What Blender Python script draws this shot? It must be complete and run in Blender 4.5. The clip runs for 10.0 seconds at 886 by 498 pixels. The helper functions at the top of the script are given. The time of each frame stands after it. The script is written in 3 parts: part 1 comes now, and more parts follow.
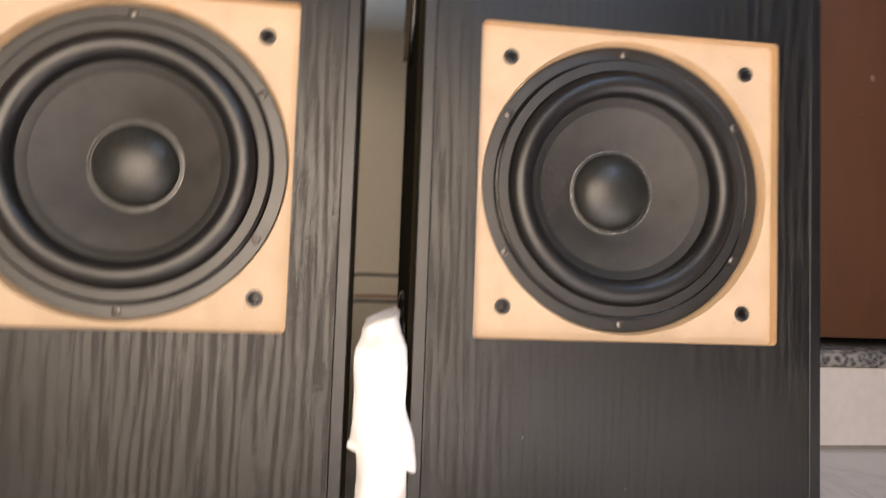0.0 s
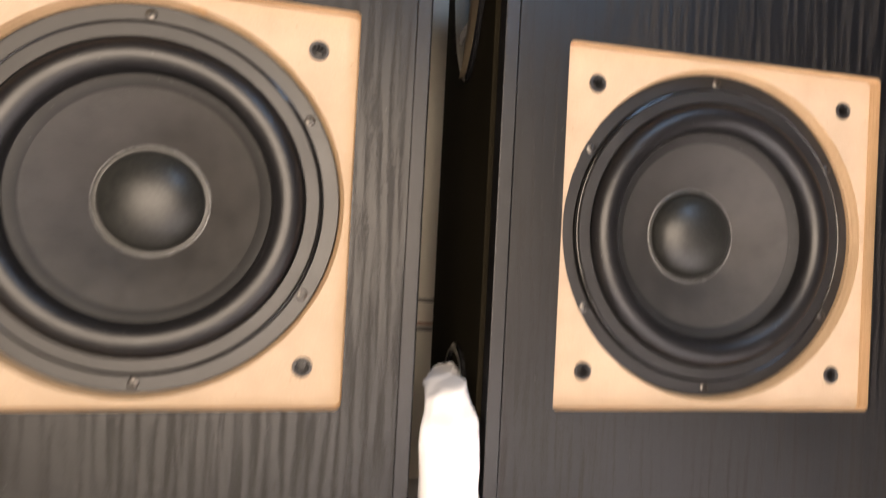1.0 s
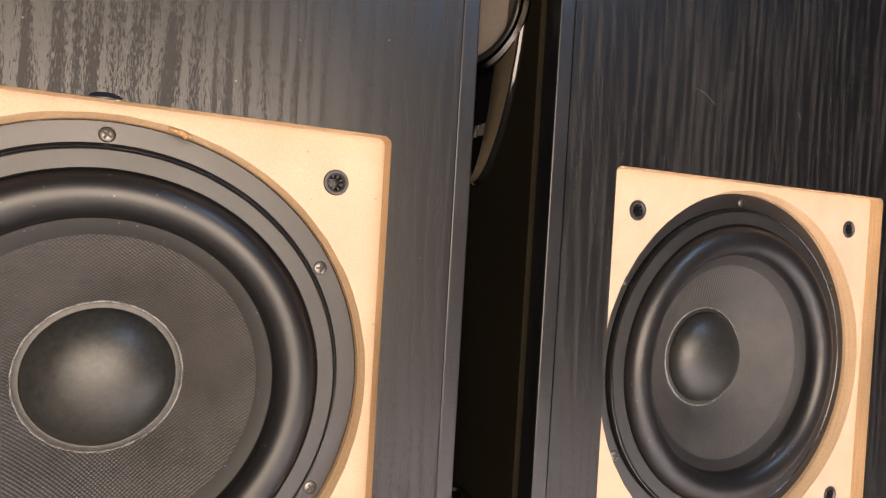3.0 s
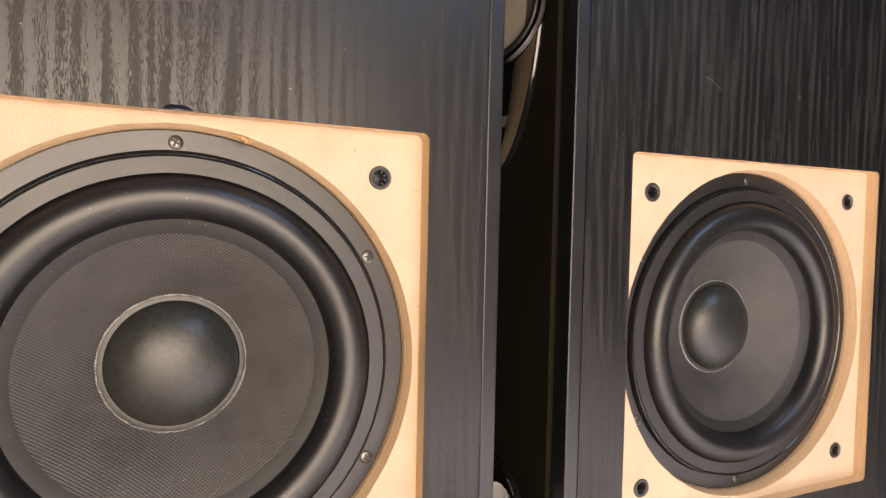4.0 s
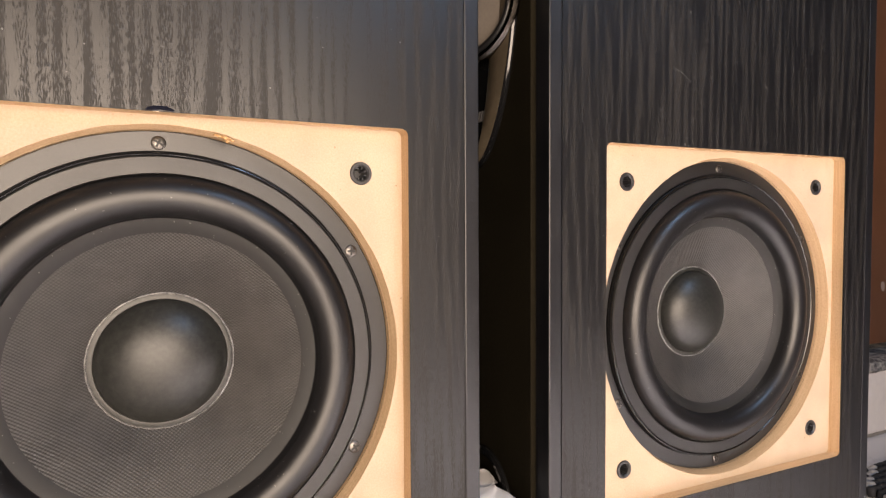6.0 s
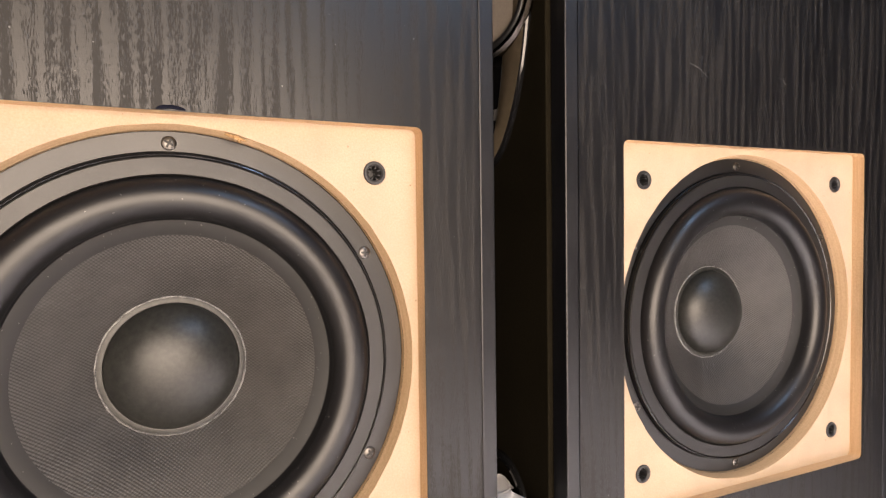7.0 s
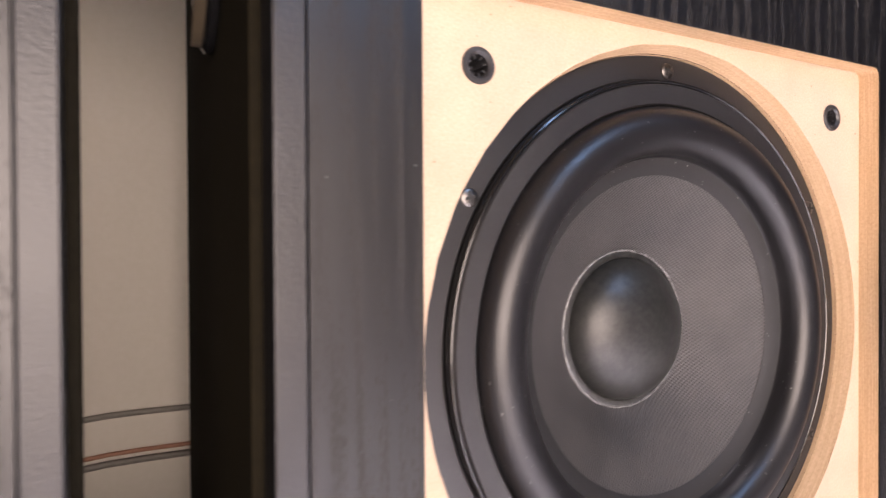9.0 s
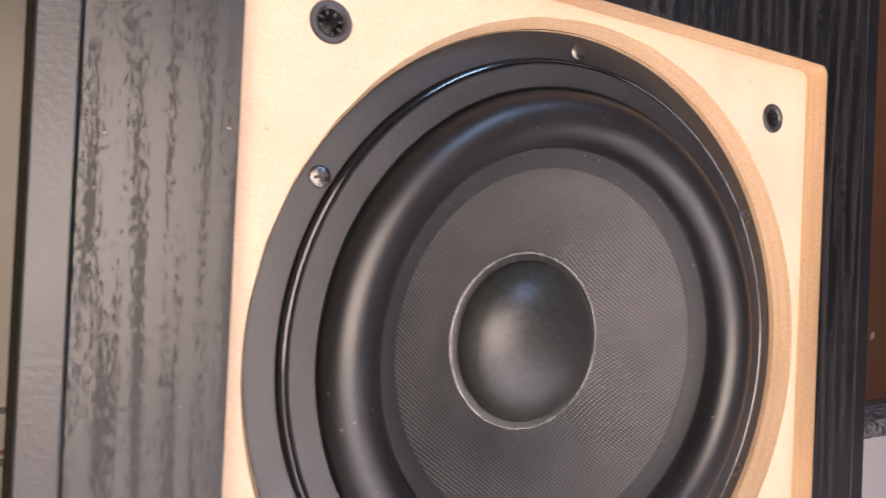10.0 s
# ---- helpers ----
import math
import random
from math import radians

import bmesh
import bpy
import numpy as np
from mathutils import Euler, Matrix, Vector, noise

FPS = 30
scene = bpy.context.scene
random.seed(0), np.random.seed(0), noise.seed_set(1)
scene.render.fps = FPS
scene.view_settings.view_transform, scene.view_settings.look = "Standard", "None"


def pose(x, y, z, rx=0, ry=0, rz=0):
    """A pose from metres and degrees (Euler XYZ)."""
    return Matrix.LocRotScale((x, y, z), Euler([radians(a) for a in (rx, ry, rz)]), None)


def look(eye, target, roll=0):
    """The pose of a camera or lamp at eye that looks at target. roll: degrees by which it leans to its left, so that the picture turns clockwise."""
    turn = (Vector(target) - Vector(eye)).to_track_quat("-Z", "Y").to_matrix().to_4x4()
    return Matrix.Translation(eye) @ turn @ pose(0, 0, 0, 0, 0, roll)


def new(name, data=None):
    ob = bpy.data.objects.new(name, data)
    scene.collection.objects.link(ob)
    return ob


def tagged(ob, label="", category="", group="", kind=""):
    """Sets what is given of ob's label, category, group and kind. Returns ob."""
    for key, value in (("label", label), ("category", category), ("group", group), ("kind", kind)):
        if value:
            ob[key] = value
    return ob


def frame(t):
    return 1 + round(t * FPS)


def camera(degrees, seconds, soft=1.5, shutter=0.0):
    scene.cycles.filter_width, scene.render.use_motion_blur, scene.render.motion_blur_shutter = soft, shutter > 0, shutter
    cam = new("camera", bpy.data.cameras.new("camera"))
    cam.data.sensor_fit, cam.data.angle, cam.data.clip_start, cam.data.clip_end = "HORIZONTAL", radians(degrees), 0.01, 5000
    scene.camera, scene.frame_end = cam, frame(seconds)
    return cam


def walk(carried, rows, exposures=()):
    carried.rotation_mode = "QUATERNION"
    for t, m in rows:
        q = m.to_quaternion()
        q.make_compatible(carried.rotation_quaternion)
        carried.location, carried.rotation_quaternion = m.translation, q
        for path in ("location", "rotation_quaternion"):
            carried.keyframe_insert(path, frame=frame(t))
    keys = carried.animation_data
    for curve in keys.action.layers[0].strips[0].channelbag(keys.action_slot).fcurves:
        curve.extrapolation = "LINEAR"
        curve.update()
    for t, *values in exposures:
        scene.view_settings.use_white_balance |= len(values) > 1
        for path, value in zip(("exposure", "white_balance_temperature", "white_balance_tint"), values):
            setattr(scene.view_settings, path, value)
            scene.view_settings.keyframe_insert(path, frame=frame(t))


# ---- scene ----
cam = camera(70.9, 10.0, 1.25, 0.4)
PATH = [
    (0.0, -0.0153, -0.4186, 0.1688, 93.23, -2.04, -7.67),
    (0.2, -0.0332, -0.4089, 0.1566, 90.25, -7.13, -7.14),
    (0.3, -0.0441, -0.4035, 0.1532, 89.28, -8.17, -6.50),
    (0.5, -0.0699, -0.3929, 0.1613, 87.46, -5.01, -7.77),
    (0.7, -0.0832, -0.3811, 0.1739, 87.52, -3.62, -8.70),
    (1.0, -0.0841, -0.3486, 0.2185, 90.90, -2.94, -12.45),
    (1.3, -0.0972, -0.3140, 0.2527, 93.01, -2.90, -14.59),
    (1.7, -0.1362, -0.2628, 0.2873, 92.30, -2.50, -16.95),
    (2.0, -0.1431, -0.2531, 0.2946, 91.03, -4.61, -20.03),
    (2.5, -0.1479, -0.2596, 0.3031, 89.60, -4.74, -23.17),
    (3.8, -0.1731, -0.2704, 0.3099, 88.46, -1.93, -25.49),
    (4.0, -0.1804, -0.2770, 0.3087, 87.74, -1.20, -25.08),
    (4.5, -0.1782, -0.2862, 0.3095, 87.73, 0.49, -26.89),
    (5.0, -0.1790, -0.2860, 0.3072, 87.72, 0.58, -26.78),
    (6.5, -0.1833, -0.2836, 0.3053, 87.64, 0.28, -26.40),
    (7.0, -0.1839, -0.2767, 0.3048, 87.85, 0.77, -26.11),
    (7.5, -0.1593, -0.2473, 0.3078, 88.83, -0.15, -25.20),
    (7.8, -0.1382, -0.2154, 0.3019, 89.20, -1.42, -23.77),
    (8.0, -0.1237, -0.1929, 0.3013, 88.52, 0.07, -24.48),
    (8.5, -0.0587, -0.1691, 0.2938, 89.05, 0.60, -27.09),
    (8.8, -0.0331, -0.1623, 0.2798, 88.63, 0.26, -27.74),
    (9.0, -0.0142, -0.1564, 0.2774, 89.47, 0.30, -28.64),
    (9.5, 0.0131, -0.1440, 0.2748, 90.38, -1.00, -28.86),
    (10.0, 0.0358, -0.1532, 0.2717, 90.62, -2.51, -28.48),
]
EXPOSURES = [(0.0, -0.25, 6500, 17), (0.5, -0.35, 6500, 17), (1.0, -0.2, 6500, 17), (2.0, -0.05, 6500, 18), (7.8, -0.05, 6450, 19), (8.4, 0.05, 6150, 24), (9.2, 0.15, 6050, 26), (10.0, 0.12, 6050, 24)]
walk(cam, [(t, pose(x, y, z, rx, ry, rz)) for t, x, y, z, rx, ry, rz in PATH], EXPOSURES)

# ---- light ----
world = bpy.data.worlds.new("room_air")
scene.world = world
world.use_nodes = True
world.node_tree.nodes["Background"].inputs["Color"].default_value = (0.9, 0.85, 0.78, 1)
world.node_tree.nodes["Background"].inputs["Strength"].default_value = 0.006


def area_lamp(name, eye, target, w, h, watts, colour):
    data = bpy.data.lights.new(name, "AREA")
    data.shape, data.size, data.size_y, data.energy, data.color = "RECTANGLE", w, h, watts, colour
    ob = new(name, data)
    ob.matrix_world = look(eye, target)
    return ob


# Added narrow overhead fill: brightens the floor mirrored in the lower fronts.
pool_fill = area_lamp("floor_pool_fill", (0.20, -0.44, 2.65), (0.20, -0.44, 0), 0.14, 0.14, 6.5, (1.0, 0.93, 0.86))
pool_fill.data.spread = radians(19)
# Added warm fill lamp, placed from the highlights; no such source is known.
area_lamp("warm_fill_light", (-0.25, -1.07, 0.34), (-0.25, 0.0, 0.34), 0.86, 0.62, 24, (1.0, 0.84, 0.635))
area_lamp("high_window_light", (0.47, -1.10, 1.17), (0.1, 0.0, 0.24), 0.30, 0.32, 7.5, (0.42, 0.68, 1.0))


# ---- materials ----
class Mat:
    """A node material: m.mat is the material, m.b its shader node."""

    def __init__(self, name, colour, rough=0.5, metal=0.0, spec=0.5):
        self.mat = bpy.data.materials.new(name)
        self.mat.use_nodes = True
        self.nt = self.mat.node_tree
        self.b = self.nt.nodes["Principled BSDF"]
        self.set("Base Color", (*colour, 1))
        self.set("Roughness", rough)
        self.set("Metallic", metal)
        self.set("Specular IOR Level", spec)

    def set(self, socket, value):
        self.b.inputs[socket].default_value = value

    def node(self, kind, **inputs):
        n = self.nt.nodes.new(kind)
        for k, v in inputs.items():
            n.inputs[k.replace("_", " ")].default_value = v
        return n

    def link(self, a, b):
        self.nt.links.new(a, b)

    def coords(self, sx=1, sy=1, sz=1, shift=(0, 0, 0)):
        c = self.node("ShaderNodeTexCoord")
        m = self.node("ShaderNodeMapping")
        m.inputs["Scale"].default_value = (sx, sy, sz)
        m.inputs["Location"].default_value = shift
        self.link(c.outputs["Object"], m.inputs["Vector"])
        return m.outputs["Vector"]

    def noise(self, vec, scale, detail=4, rough=0.5, distortion=0.0):
        n = self.node("ShaderNodeTexNoise", Scale=scale, Detail=detail, Roughness=rough, Distortion=distortion)
        self.link(vec, n.inputs["Vector"])
        return n.outputs["Fac"]

    def ramp(self, fac, stops):
        r = self.node("ShaderNodeValToRGB")
        el = r.color_ramp.elements
        while len(el) < len(stops):
            el.new(0.5)
        for e, (p, c) in zip(el, stops):
            e.position = p
            e.color = (c, c, c, 1) if isinstance(c, (int, float)) else (*c, 1)
        self.link(fac, r.inputs["Fac"])
        return r.outputs["Color"]

    def math(self, op, a, b=None, clamp=False):
        n = self.node("ShaderNodeMath")
        n.operation, n.use_clamp = op, clamp
        for s, v in zip(n.inputs, (a, b)):
            if v is None:
                continue
            if isinstance(v, (int, float)):
                s.default_value = v
            else:
                self.link(v, s)
        return n.outputs[0]

    def mix(self, fac, a, b):
        n = self.node("ShaderNodeMix")
        n.data_type = "RGBA"
        self.link(fac, n.inputs[0])
        for s, v in ((n.inputs[6], a), (n.inputs[7], b)):
            if isinstance(v, tuple):
                s.default_value = (*v, 1)
            else:
                self.link(v, s)
        return n.outputs[2]

    def bump(self, height, strength, distance=0.001):
        n = self.node("ShaderNodeBump", Strength=strength, Distance=distance)
        self.link(height, n.inputs["Height"])
        self.link(n.outputs["Normal"], self.b.inputs["Normal"])

    def to(self, socket, value):
        self.link(value, self.b.inputs[socket])


def black_ash(name, shift, regular):
    """Black-stained ash veneer: satin ground, with short dull open pores crowded into upright bands and flames."""
    m = Mat(name, (0.012, 0.012, 0.013), 0.4)
    axes = m.node("ShaderNodeSeparateXYZ")
    m.link(m.coords(1, 1, 1, shift), axes.inputs[0])
    flame = m.noise(m.coords(1, 1, 0.17, shift), 13, 2, 0.45)
    ring = m.math("SINE", m.math("ADD", m.math("MULTIPLY", axes.outputs["X"], 880.0), m.math("MULTIPLY", flame, 46.0)))
    streak = m.noise(m.coords(1, 1, 0.05, shift), 330, 3, 0.55, 0.3)
    slow = m.noise(m.coords(1, 1, 0.3, shift), 11, 3)
    level = m.math("ADD", m.math("MULTIPLY", ring, regular), m.math("ADD", m.math("MULTIPLY", m.math("SUBTRACT", streak, 0.5), 1.5), m.math("MULTIPLY", m.math("SUBTRACT", slow, 0.5), 0.45)))
    dash = m.noise(m.coords(1, 1, 0.15, shift), 2300, 2, 0.6, 0.1)
    fine = m.noise(m.coords(1, 1, 0.06, shift), 4200, 2, 0.5)
    cut = m.math("ADD", m.math("ADD", m.math("MULTIPLY", m.math("SUBTRACT", dash, 0.16), 1.5), m.math("MULTIPLY", level, 0.8)), m.math("MULTIPLY", m.math("SUBTRACT", fine, 0.5), 0.25))
    pore = m.ramp(cut, [(0.575, 0.0), (0.63, 1.0)])
    dust = m.ramp(m.noise(m.coords(1, 1, 1, shift), 420, 1), [(0.80, 0.0), (0.84, 1.0)])
    colour = m.mix(pore, (0.0030, 0.0031, 0.0040), (0.016, 0.0145, 0.0132))
    m.to("Base Color", m.mix(dust, colour, (0.12, 0.12, 0.12)))
    m.to("Roughness", m.math("ADD", m.math("MULTIPLY", pore, 0.2), m.math("ADD", m.math("MULTIPLY", slow, 0.10), 0.31)))
    m.to("Specular IOR Level", m.math("SUBTRACT", 0.52, m.math("MULTIPLY", pore, 0.20)))
    m.bump(pore, 0.35, -0.00015)
    return m.mat


def speckled(name, a, b, scale, rough=0.5, spec=0.5, metal=0.0, bump=0.1, dist=0.0003, wide=0.0):
    """A plain surface with grain at one scale and slow stains at another."""
    m = Mat(name, a, rough, metal, spec)
    v = m.coords()
    g = m.noise(v, scale, 5, 0.6)
    s = m.noise(v, scale / 25, 3)
    fac = m.math("ADD", m.math("MULTIPLY", m.ramp(g, [(0.35, 0.0), (0.7, 1.0)]), 0.6), m.math("MULTIPLY", m.ramp(s, [(0.35, 0.0), (0.7, 1.0)]), 0.4))
    m.to("Base Color", m.mix(fac, a, b))
    m.to("Roughness", m.math("ADD", m.math("MULTIPLY", s, 0.16), rough - 0.08))
    m.bump(g, bump, dist)
    return m.mat


def mdf_material():
    """Raw routed fibreboard, fawn, with fibre flecks and a few dark spots."""
    m = Mat("raw_fibreboard", (0.5, 0.33, 0.18), 0.75, 0, 0.25)
    v = m.coords()
    fibre = m.noise(v, 1100, 4, 0.7)
    cloud = m.noise(v, 26, 4, 0.6)
    spots = m.ramp(m.noise(v, 420, 1), [(0.735, 0.0), (0.775, 1.0)])
    base = m.mix(m.ramp(cloud, [(0.3, 0.0), (0.7, 1.0)]), (0.45, 0.352, 0.258), (0.525, 0.416, 0.306))
    base = m.mix(m.ramp(fibre, [(0.35, 0.0), (0.72, 0.5)]), base, (0.38, 0.26, 0.15))
    m.to("Base Color", m.mix(m.math("MULTIPLY", spots, 0.55), base, (0.16, 0.09, 0.04)))
    m.bump(fibre, 0.35, 0.0002)
    return m.mat


def mdf_edge_material():
    """Freshly routed fibreboard edge with fine cutter lines, browner than the face: partly painted warm bounce light.
    """
    m = Mat("routed_fibreboard_edge", (0.46, 0.27, 0.12), 0.8, 0, 0.2)
    v = m.coords()
    fibre = m.noise(v, 900, 4, 0.7)
    line = m.noise(m.coords(0.1, 6.0, 0.1), 260, 2)
    base = m.mix(m.ramp(line, [(0.35, 0.0), (0.7, 1.0)]), (0.56, 0.39, 0.23), (0.65, 0.47, 0.29))
    m.to("Base Color", m.mix(m.ramp(fibre, [(0.4, 0.0), (0.75, 0.5)]), base, (0.36, 0.22, 0.11)))
    m.bump(fibre, 0.4, 0.0002)
    return m.mat


def woven_cone():
    """Black woven cone cloth: a fine check of raised threads."""
    m = Mat("woven_cone_cloth", (0.02, 0.02, 0.02), 0.5)
    v = m.coords()
    sep = m.node("ShaderNodeSeparateXYZ")
    m.link(v, sep.inputs[0])
    k = 2 * math.pi / 0.0018
    a = m.math("SINE", m.math("MULTIPLY", m.math("MULTIPLY", sep.outputs["X"], 1.0), k))
    b = m.math("SINE", m.math("MULTIPLY", m.math("MULTIPLY", sep.outputs["Z"], 1.25), k))
    h = m.math("ADD", m.math("MULTIPLY", m.math("MULTIPLY", a, b), 0.5), 0.5)
    cloud = m.noise(v, 60, 4, 0.6)
    m.to("Base Color", m.mix(m.math("ADD", m.math("MULTIPLY", h, 0.6), m.math("MULTIPLY", m.ramp(cloud, [(0.3, 0.0), (0.7, 1.0)]), 0.4)), (0.015, 0.0147, 0.0143), (0.064, 0.060, 0.056)))
    m.to("Roughness", m.math("ADD", m.math("MULTIPLY", cloud, 0.2), 0.42))
    m.bump(h, 0.8, 0.0003)
    return m.mat


def rubber(name, a, rough):
    m = Mat(name, a, rough, 0, 0.5)
    v = m.coords()
    specks = m.ramp(m.noise(v, 560, 1), [(0.745, 0.0), (0.775, 1.0)])
    cloud = m.noise(v, 45, 4, 0.6)
    m.to("Base Color", m.mix(m.math("MULTIPLY", specks, 0.6), a, (0.16, 0.155, 0.15)))
    m.to("Roughness", m.math("ADD", m.math("MULTIPLY", cloud, 0.16), rough - 0.08))
    m.bump(m.noise(v, 900, 3), 0.06, 0.0002)
    return m.mat


def marble_material():
    m = Mat("white_marble", (0.6, 0.58, 0.58), 0.16, 0, 0.5)
    v = m.coords()
    vein = m.noise(v, 3.5, 6, 0.62, 1.4)
    line = m.ramp(vein, [(0.485, 0.0), (0.5, 1.0), (0.515, 0.0)])
    cloud = m.noise(v, 7, 4)
    base = m.mix(cloud, (0.62, 0.61, 0.63), (0.72, 0.70, 0.71))
    m.to("Base Color", m.mix(m.math("MULTIPLY", line, 0.28), base, (0.38, 0.37, 0.36)))
    m.to("Roughness", m.math("ADD", m.math("MULTIPLY", cloud, 0.12), 0.10))
    return m.mat


def granite_material():
    m = Mat("grey_granite", (0.2, 0.2, 0.2), 0.35)
    v = m.coords()
    n = m.node("ShaderNodeTexVoronoi", Scale=170.0)
    m.link(v, n.inputs["Vector"])
    f = m.noise(v, 90, 4, 0.6)
    spots = m.math("ADD", m.math("MULTIPLY", n.outputs["Distance"], 0.5), m.math("MULTIPLY", f, 0.7))
    m.to("Base Color", m.ramp(spots, [(0.4, (0.03, 0.03, 0.035)), (0.58, (0.15, 0.15, 0.16)), (0.74, (0.32, 0.31, 0.30))]))
    m.bump(f, 0.5, 0.002)
    return m.mat


def door_material():
    m = Mat("brown_door_paint", (0.1, 0.04, 0.02), 0.42)
    v = m.coords(1, 1, 0.2)
    g = m.noise(v, 40, 5, 0.6)
    fleck = m.ramp(m.noise(m.coords(1, 1, 0.7), 38, 1), [(0.76, 0.0), (0.78, 1.0)])
    col = m.mix(g, (0.072, 0.030, 0.014), (0.12, 0.052, 0.026))
    m.to("Base Color", m.mix(m.math("MULTIPLY", fleck, 0.5), col, (0.45, 0.4, 0.38)))
    m.bump(g, 0.1, 0.001)
    return m.mat


def cloth_material():
    m = Mat("white_knit_cotton", (0.82, 0.80, 0.78), 0.9, 0, 0.15)
    v = m.coords(1, 1, 0.35)
    rib = m.noise(v, 900, 2)
    cloud = m.noise(m.coords(), 40, 4)
    m.to("Base Color", m.mix(cloud, (0.77, 0.76, 0.77), (0.86, 0.85, 0.86)))
    m.bump(rib, 0.3, 0.0005)
    return m.mat


ASH_R = black_ash("black_ash_veneer", (0.31, 0.2, 0.4), 0.11)
ASH_L = black_ash("black_ash_veneer_grey", (1.37, 0.7, 2.15), 0.15)
LIPPING = speckled("black_edge_foil", (0.005, 0.0055, 0.007), (0.010, 0.010, 0.012), 700, 0.36, 0.5, 0, 0.35)
SIDE = speckled("dark_brown_black_side_foil", (0.008, 0.0066, 0.0038), (0.015, 0.0122, 0.007), 500, 0.8, 0.05, 0, 0.15)
MDF = mdf_material()
MDF_EDGE = mdf_edge_material()
FRAME = speckled("black_satin_basket", (0.010, 0.010, 0.011), (0.016, 0.0155, 0.015), 900, 0.40, 0.62, 0, 0.15)
GASKET = speckled("black_gasket_foam", (0.009, 0.009, 0.010), (0.015, 0.0145, 0.014), 800, 0.44, 0.6, 0, 0.25)
GLOSS = speckled("gloss_black_lacquer", (0.006, 0.006, 0.007), (0.010, 0.010, 0.010), 300, 0.13, 0.6, 0, 0.03)
RUBBER = rubber("black_surround_rubber", (0.008, 0.008, 0.009), 0.37)
CONE = woven_cone()
LIP = rubber("black_cone_lip", (0.008, 0.008, 0.008), 0.62)
CAP = speckled("black_dust_cap_paper", (0.007, 0.0078, 0.0075), (0.034, 0.0345, 0.031), 420, 0.40, 0.5, 0, 0.12)
# The pale flecks in this colour paint the sparkle along the bead.
GLUE = speckled("dried_glue_bead", (0.05, 0.05, 0.05), (0.35, 0.35, 0.34), 1500, 0.25, 0.5, 0, 0.4)
STEEL = speckled("blackened_screw_steel", (0.10, 0.095, 0.09), (0.17, 0.16, 0.15), 900, 0.34, 0.5, 1.0, 0.2)
SLOT = speckled("screw_slot_shadow", (0.008, 0.008, 0.008), (0.015, 0.014, 0.013), 900, 0.6)
SOCKET = speckled("black_socket_plastic", (0.022, 0.022, 0.024), (0.034, 0.033, 0.033), 900, 0.38, 0.5, 0, 0.1)
CHROME = speckled("smoked_chrome", (0.07, 0.062, 0.055), (0.10, 0.09, 0.08), 200, 0.2, 0.5, 1.0, 0.02)
GREYCONE = speckled("grey_brown_cone_coating", (0.11, 0.095, 0.08), (0.15, 0.13, 0.11), 600, 0.42, 0.5, 0, 0.1)
# Tan paints the warm reflection on the front half of the gloss teardrop.
REFLECTION_TAN = speckled("warm_reflection_tan", (0.085, 0.068, 0.046), (0.115, 0.092, 0.064), 300, 0.35, 0.5, 0.4, 0.05)
SPLINT = speckled("torn_fibreboard", (0.30, 0.15, 0.05), (0.55, 0.36, 0.18), 900, 0.85, 0.2, 0, 0.8, 0.001)
SCRATCH = speckled("pale_scratch", (0.10, 0.10, 0.10), (0.16, 0.155, 0.15), 900, 0.7)
FOOT = speckled("black_foot_rubber", (0.012, 0.012, 0.012), (0.02, 0.02, 0.02), 500, 0.6)
MARBLE = marble_material()
GRANITE = granite_material()
DOOR = door_material()
CLOTH = cloth_material()
WALL = speckled("cream_wall_paint", (0.80, 0.75, 0.64), (0.85, 0.80, 0.70), 240, 0.7, 0.3, 0, 0.15, 0.0008)
# For unseen walls: kept dark to limit bounce and reflections on black fronts.
FAR_WALL = speckled("unseen_wall_brown", (0.115, 0.105, 0.095), (0.15, 0.135, 0.12), 120, 0.7, 0.3)
CEIL = speckled("white_ceiling_paint", (0.74, 0.73, 0.70), (0.8, 0.79, 0.77), 200, 0.8, 0.3)
RISER = speckled("white_riser_tile", (0.60, 0.57, 0.57), (0.68, 0.65, 0.64), 90, 0.3, 0.5, 0, 0.05)
CABLE = speckled("grey_cable_sheath", (0.20, 0.18, 0.16), (0.27, 0.25, 0.22), 400, 0.5)
CABLE_RED = speckled("copper_red_cable_sheath", (0.36, 0.17, 0.10), (0.44, 0.22, 0.14), 400, 0.5)
LOGO = speckled("pale_grey_print", (0.075, 0.072, 0.07), (0.11, 0.105, 0.10), 700, 0.5)
INK = speckled("blue_black_ink", (0.004, 0.0045, 0.010), (0.007, 0.008, 0.016), 800, 0.8, 0.1)
RUG_DARK = speckled("charcoal_rug_cord", (0.02, 0.02, 0.022), (0.05, 0.05, 0.055), 600, 0.9, 0.2, 0, 0.6, 0.001)
RUG_PALE = speckled("grey_white_rug_cord", (0.30, 0.29, 0.29), (0.48, 0.46, 0.45), 600, 0.9, 0.2, 0, 0.6, 0.001)


# ---- mesh tools ----
def finish(bm, name, mats, smooth=True, angle=35):
    bmesh.ops.recalc_face_normals(bm, faces=bm.faces)
    me = bpy.data.meshes.new(name)
    bm.to_mesh(me)
    bm.free()
    for m in mats if isinstance(mats, (list, tuple)) else [mats]:
        me.materials.append(m)
    if smooth:
        me.shade_smooth()
        me.set_sharp_from_angle(angle=radians(angle))
    return me


def part(name, bm, material, parent, label="", smooth=True, angle=35):
    ob = new(name, finish(bm, name, material, smooth, angle))
    ob.parent = parent
    return tagged(ob, label)


def thing(name, label, category, m=None, group="", kind=""):
    ob = new(name)
    ob.empty_display_size = 0.05
    if m:
        ob.matrix_world = m
    return tagged(ob, label, category, group, kind)


